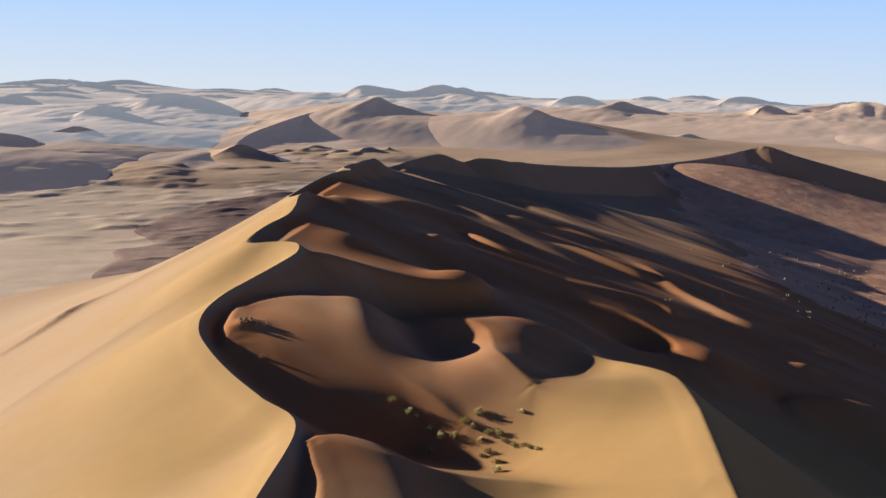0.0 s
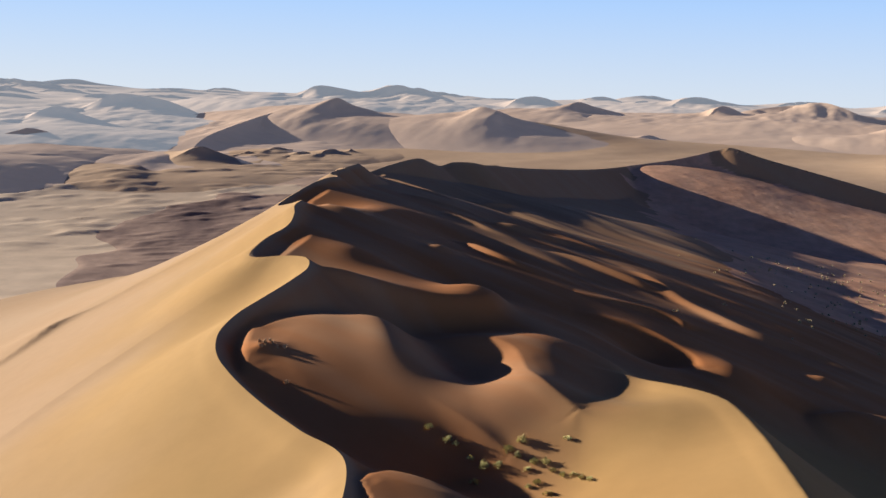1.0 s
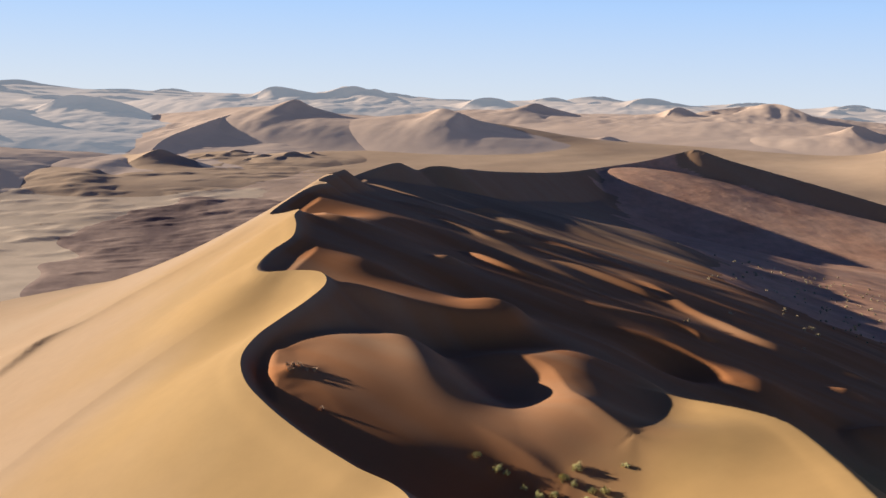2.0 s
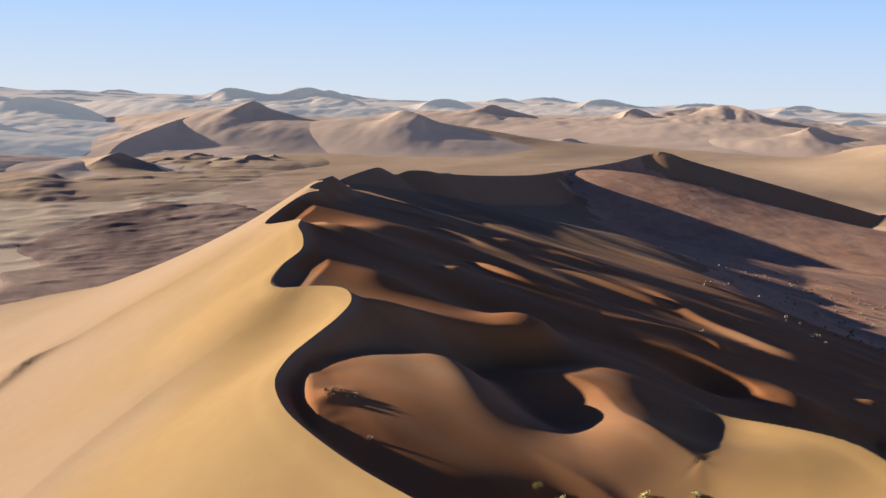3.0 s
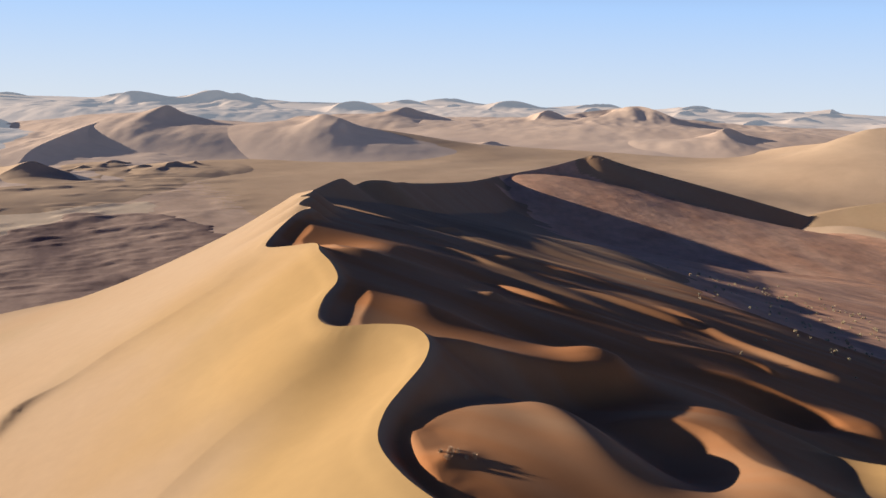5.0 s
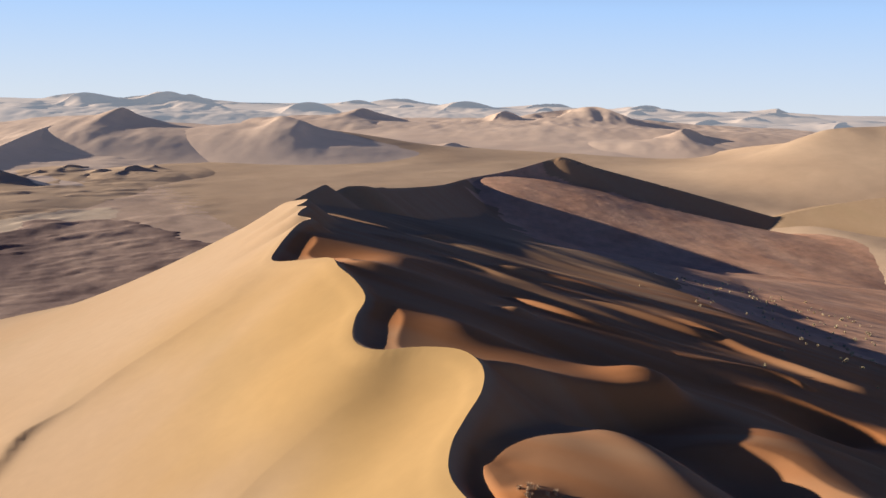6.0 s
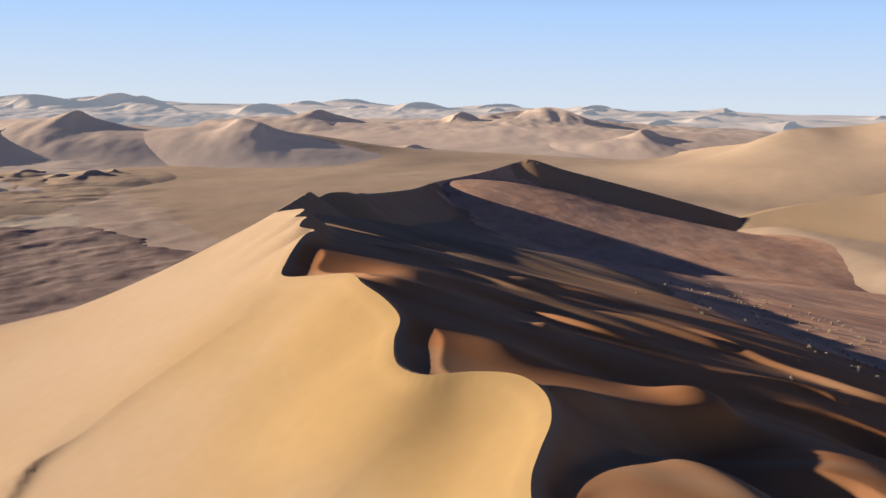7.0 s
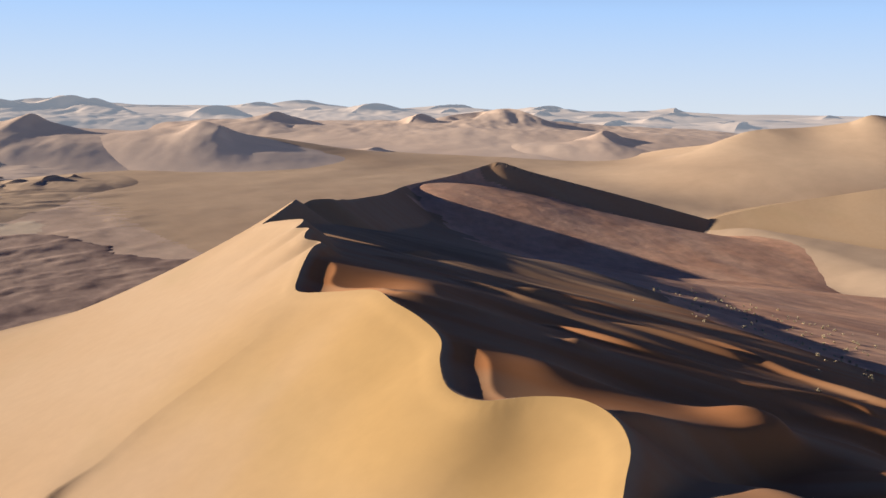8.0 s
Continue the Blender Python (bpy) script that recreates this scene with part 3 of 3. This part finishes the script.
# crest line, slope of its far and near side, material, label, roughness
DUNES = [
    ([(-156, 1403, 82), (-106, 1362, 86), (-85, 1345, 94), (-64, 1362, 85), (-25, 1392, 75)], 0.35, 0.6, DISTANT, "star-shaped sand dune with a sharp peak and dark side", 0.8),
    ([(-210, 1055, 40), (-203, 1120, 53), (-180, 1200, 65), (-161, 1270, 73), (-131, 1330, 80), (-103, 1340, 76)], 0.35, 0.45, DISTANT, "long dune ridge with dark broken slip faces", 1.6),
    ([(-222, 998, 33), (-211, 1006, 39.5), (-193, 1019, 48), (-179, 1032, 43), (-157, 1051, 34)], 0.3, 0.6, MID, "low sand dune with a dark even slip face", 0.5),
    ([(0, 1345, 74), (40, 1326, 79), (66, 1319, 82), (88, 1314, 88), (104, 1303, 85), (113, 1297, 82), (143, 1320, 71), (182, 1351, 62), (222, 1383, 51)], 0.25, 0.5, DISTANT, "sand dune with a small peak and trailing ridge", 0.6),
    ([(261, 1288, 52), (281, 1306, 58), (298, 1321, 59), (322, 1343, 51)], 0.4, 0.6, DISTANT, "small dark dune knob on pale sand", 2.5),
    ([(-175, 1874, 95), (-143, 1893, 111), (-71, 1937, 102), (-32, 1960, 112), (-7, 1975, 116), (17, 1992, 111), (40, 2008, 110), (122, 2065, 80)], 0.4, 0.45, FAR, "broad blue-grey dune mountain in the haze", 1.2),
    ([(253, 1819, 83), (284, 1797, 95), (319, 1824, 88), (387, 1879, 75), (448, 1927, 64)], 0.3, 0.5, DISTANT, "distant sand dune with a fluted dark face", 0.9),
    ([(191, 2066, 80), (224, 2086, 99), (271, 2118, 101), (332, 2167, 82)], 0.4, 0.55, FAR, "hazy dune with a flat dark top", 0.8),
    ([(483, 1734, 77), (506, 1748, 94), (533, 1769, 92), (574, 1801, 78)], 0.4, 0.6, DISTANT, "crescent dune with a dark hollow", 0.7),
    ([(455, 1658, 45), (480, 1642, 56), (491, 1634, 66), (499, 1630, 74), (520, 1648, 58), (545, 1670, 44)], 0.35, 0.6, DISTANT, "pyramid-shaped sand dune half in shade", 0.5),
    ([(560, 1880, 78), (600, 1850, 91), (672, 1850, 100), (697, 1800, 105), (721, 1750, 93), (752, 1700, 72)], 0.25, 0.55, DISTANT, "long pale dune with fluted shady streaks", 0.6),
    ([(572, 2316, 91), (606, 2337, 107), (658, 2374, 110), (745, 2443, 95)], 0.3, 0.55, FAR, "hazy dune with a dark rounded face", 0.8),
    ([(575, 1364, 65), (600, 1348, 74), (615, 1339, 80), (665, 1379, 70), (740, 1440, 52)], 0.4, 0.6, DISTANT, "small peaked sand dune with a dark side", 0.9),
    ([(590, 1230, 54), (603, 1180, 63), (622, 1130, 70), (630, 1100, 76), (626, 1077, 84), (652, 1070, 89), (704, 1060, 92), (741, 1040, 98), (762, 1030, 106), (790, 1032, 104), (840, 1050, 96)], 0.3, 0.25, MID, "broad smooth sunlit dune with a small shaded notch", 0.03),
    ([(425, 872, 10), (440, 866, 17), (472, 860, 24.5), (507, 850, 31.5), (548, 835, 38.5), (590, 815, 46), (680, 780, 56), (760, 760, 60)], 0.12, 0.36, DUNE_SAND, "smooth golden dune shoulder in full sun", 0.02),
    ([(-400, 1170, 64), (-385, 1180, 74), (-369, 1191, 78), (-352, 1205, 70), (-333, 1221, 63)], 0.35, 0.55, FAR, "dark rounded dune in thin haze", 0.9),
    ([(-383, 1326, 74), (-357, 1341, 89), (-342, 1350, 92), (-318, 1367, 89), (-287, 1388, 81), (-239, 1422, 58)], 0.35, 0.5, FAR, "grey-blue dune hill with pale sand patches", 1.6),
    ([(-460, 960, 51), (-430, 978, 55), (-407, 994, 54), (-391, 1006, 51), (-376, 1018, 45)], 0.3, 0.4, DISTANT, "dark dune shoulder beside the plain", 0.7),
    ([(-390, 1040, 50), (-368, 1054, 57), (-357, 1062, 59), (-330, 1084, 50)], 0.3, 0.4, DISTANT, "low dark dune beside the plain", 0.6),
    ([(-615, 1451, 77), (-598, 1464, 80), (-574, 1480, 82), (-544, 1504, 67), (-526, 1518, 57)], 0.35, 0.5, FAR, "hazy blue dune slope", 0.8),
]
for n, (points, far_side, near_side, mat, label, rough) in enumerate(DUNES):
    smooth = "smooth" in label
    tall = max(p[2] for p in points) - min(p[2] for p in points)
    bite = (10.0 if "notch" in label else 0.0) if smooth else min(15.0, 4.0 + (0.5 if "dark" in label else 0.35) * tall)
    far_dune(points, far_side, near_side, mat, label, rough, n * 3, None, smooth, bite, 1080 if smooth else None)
# low hummocks below the star dune
rnd = random.Random(4)
for cx, cy, top in ((-128, 1090, 47.5), (-103, 1072, 44), (-76, 1084, 47), (-90, 1058, 41.5), (-152, 1062, 44), (-58, 1104, 46), (-118, 1050, 41)):
    a, w = rnd.uniform(0.3, 1.1), rnd.uniform(7, 17)
    points = [(cx + w * k * math.cos(a) + rnd.uniform(-2, 2), cy + w * k * math.sin(a), top - rnd.uniform(0, 2) - 3.5 * abs(k)) for k in (-1, -0.4, 0.2, 1)]
    far_dune(points, 0.4, 0.6, MID, "low dark sand hummock below the star dune", 2.5, rnd.randint(0, 90), None, False, 4.0)
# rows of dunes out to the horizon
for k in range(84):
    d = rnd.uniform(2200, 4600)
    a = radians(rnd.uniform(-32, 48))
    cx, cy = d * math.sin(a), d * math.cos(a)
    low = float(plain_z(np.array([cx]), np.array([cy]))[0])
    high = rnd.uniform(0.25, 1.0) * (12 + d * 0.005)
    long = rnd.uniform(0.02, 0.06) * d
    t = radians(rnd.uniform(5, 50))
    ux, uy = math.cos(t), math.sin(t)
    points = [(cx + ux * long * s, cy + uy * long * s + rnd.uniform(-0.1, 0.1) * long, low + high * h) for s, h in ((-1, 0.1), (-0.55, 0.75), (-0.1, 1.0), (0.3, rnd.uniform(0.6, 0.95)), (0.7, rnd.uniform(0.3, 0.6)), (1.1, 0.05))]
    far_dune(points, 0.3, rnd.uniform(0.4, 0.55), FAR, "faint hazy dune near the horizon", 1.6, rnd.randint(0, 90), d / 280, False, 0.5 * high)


# ---- plants ----
def part(name, bm, mat, parent, label=""):
    me = bpy.data.meshes.new(name)
    bm.to_mesh(me)
    bm.free()
    me.materials.append(mat)
    ob = new(name, me)
    ob.parent = parent
    return tagged(ob, label)


def leaf_material(name, young, old):
    m, nt, b = material(name, 0.7)
    geo = nt.nodes.new("ShaderNodeNewGeometry")
    nt.links.new(ramp_node(nt, geo.outputs["Random Per Island"], [(0.0, young), (1.0, old)]), b.inputs["Base Color"])
    return m


GREEN = leaf_material("bush_leaf", (0.62, 0.57, 0.27), (0.42, 0.41, 0.17))
STRAW = leaf_material("dry_straw", (0.62, 0.54, 0.36), (0.42, 0.33, 0.19))
BROWN_STRAW = leaf_material("brown_straw", (0.60, 0.43, 0.28), (0.42, 0.28, 0.18))
WOOD, _nt, _b = material("dry_wood", 0.9)
_nt.links.new(ramp_node(_nt, noise_node(_nt, 6.0), [(0.3, (0.16, 0.10, 0.06)), (0.7, (0.27, 0.18, 0.11))]), _b.inputs["Base Color"])


def blade(bm, root, tip, wide, side):
    """One narrow leaf: a tapered strip with a bend in the middle."""
    mid = (root + tip) * 0.5 + Vector((0, 0, wide * 0.6))
    v = [bm.verts.new(p) for p in (root - side * wide * 0.5, root + side * wide * 0.5, mid + side * wide * 0.5, mid - side * wide * 0.5, tip)]
    bm.faces.new((v[0], v[1], v[2], v[3]))
    bm.faces.new((v[3], v[2], v[4]))


def twig(bm, a, b, r):
    """A tapered four-sided twig."""
    way = (b - a).normalized()
    u = way.orthogonal().normalized()
    w = way.cross(u)
    low = [bm.verts.new(a + (u * math.cos(k * 1.571) + w * math.sin(k * 1.571)) * r) for k in range(4)]
    top = [bm.verts.new(b + (u * math.cos(k * 1.571) + w * math.sin(k * 1.571)) * r * 0.35) for k in range(4)]
    for k in range(4):
        bm.faces.new((low[k], low[(k + 1) % 4], top[(k + 1) % 4], top[k]))


def desert_bush(seed, label, leaf, leaves=420, dome=(0.9, 0.75, 0.95)):
    """A rounded bush about two metres wide: twigs from one stock and clumps of short leaves, with gaps."""
    r = random.Random(seed)
    ob = tagged(new("desert_bush"), label, "bush", "bushes on the dune")
    wood, green = bmesh.new(), bmesh.new()
    tips = []
    for k in range(16):
        a, up = r.uniform(0, 6.283), r.uniform(0.12, 1.0)
        flat = math.sqrt(1 - min(1, up * up)) * r.uniform(0.75, 1.0)
        tip = Vector((dome[0] * flat * math.cos(a), dome[1] * flat * math.sin(a), 0.15 + dome[2] * up * r.uniform(0.7, 1.05)))
        twig(wood, Vector((r.uniform(-0.1, 0.1), r.uniform(-0.1, 0.1), -0.15)), tip, 0.035)
        tips.append(tip)
    for k in range(leaves):
        t = r.choice(tips)
        root = t * r.uniform(0.55, 1.0) + Vector([r.gauss(0, 0.13) for _ in range(3)])
        root.z = max(root.z, 0.02)
        way = (t.normalized() + Vector([r.gauss(0, 0.5) for _ in range(3)])).normalized()
        blade(green, root, root + way * r.uniform(0.12, 0.26), r.uniform(0.05, 0.09), way.orthogonal().normalized())
    part("twigs", wood, WOOD, ob)
    part("foliage", green, leaf, ob)
    return ob


def grass_tuft(seed, label, blades=90, leaf=STRAW):
    """A dry tussock of stiff straw leaning out from one root."""
    r = random.Random(seed)
    ob = tagged(new("grass_tuft"), label, "grass", "dry tufts on the slope")
    straw = bmesh.new()
    for k in range(blades):
        a, lean = r.uniform(0, 6.283), abs(r.gauss(0, 0.5))
        root = Vector((r.gauss(0, 0.14), r.gauss(0, 0.14), -0.1))
        tip = root + Vector((math.cos(a) * math.sin(lean), math.sin(a) * math.sin(lean), math.cos(lean))) * r.uniform(0.5, 1.0)
        blade(straw, root, tip, r.uniform(0.05, 0.09), Vector((-math.sin(a), math.cos(a), 0)))
    part("straw", straw, leaf, ob)
    return ob


def ground_at(places):
    xy = np.array(places, float)
    return np.maximum(great_dune_z(xy[:, 0], xy[:, 1]), plain_z(xy[:, 0], xy[:, 1]))


def plant_out(kinds, places, sizes):
    """Copies of the kinds set out at the places, each turned and sized by its own chance."""
    for n, ((x, y), z) in enumerate(zip(places, ground_at(places))):
        s = rnd.uniform(*sizes)
        m = pose(x, y, float(z) - 0.05, rnd.uniform(-6, 6), rnd.uniform(-6, 6), rnd.uniform(0, 360)) @ Matrix.Diagonal((s, s * rnd.uniform(0.85, 1.1), s * rnd.uniform(0.8, 1.1), 1))
        if n < len(kinds):
            kinds[n].matrix_basis = m
        else:
            copy_thing(kinds[n % len(kinds)], m @ Matrix.Diagonal([1 / v for v in kinds[n % len(kinds)].scale] + [1]))


BUSHES = [(-7.8, 178.5), (-4.9, 176.3), (-3.7, 175.9), (-1.5, 173.3), (0.4, 171.4), (2.8, 171.1), (4.3, 173.5), (5.7, 172.3), (6.7, 174.7), (7, 169.5), (8.2, 170.6), (9.9, 170.0),
          (10.7, 168.1), (12, 166.6), (13.6, 173.3), (6.8, 166), (8.2, 166.3), (9.3, 163), (13.5, 166), (14.5, 164.6), (15.5, 163.2), (9.1, 158.8), (-1.2, 168.6)]
plant_out([desert_bush(k, "round yellow-green desert bush rooted in bare sand", GREEN, 420, d) for k, d in ((1, (0.9, 0.75, 0.95)), (2, (0.75, 0.85, 0.8)), (3, (1.0, 0.8, 0.75)), (4, (0.7, 0.7, 1.0)))], BUSHES, (0.7, 1.25))

rnd = random.Random(12)
TUFT_SPOTS = [(102, 442), (105, 402), (62, 296), (64, 299), (84, 322), (118, 353), (115.6, 336), (111.6, 323.5), (110, 329.5), (95.7, 297), (134, 530), (150, 523), (110.5, 414), (143, 463), (161.6, 422), (136, 341),
              (127, 311), (125, 427), (156, 416), (158, 472), (117, 425.6), (122, 424), (137.5, 410), (140, 403), (174.5, 448.6), (163.4, 428.6), (154.5, 410), (198.7, 519), (206, 504), (188, 508), (162, 454), (174, 539)]
for k in range(170):
    v = rnd.gauss(0, 1)
    TUFT_SPOTS.append((165 + 16 * v + rnd.uniform(-28, 42), 425 + 48 * v + rnd.uniform(-55, 65)))
plant_out([grass_tuft(k, "pale dry grass tuft on a stony slope") for k in (21, 22, 23)], TUFT_SPOTS, (0.7, 1.5))
DRY_SPOTS = [(-37.5, 199.5), (-36.4, 198.6), (-35.2, 198.9), (-34.2, 197.8), (-33, 198.2), (-35.8, 200.6), (-37, 197.6), (-31.5, 187)]
plant_out([grass_tuft(k, "dry brown grass clump half buried in sand", 130, BROWN_STRAW) for k in (31, 32)], DRY_SPOTS, (0.7, 1.1))
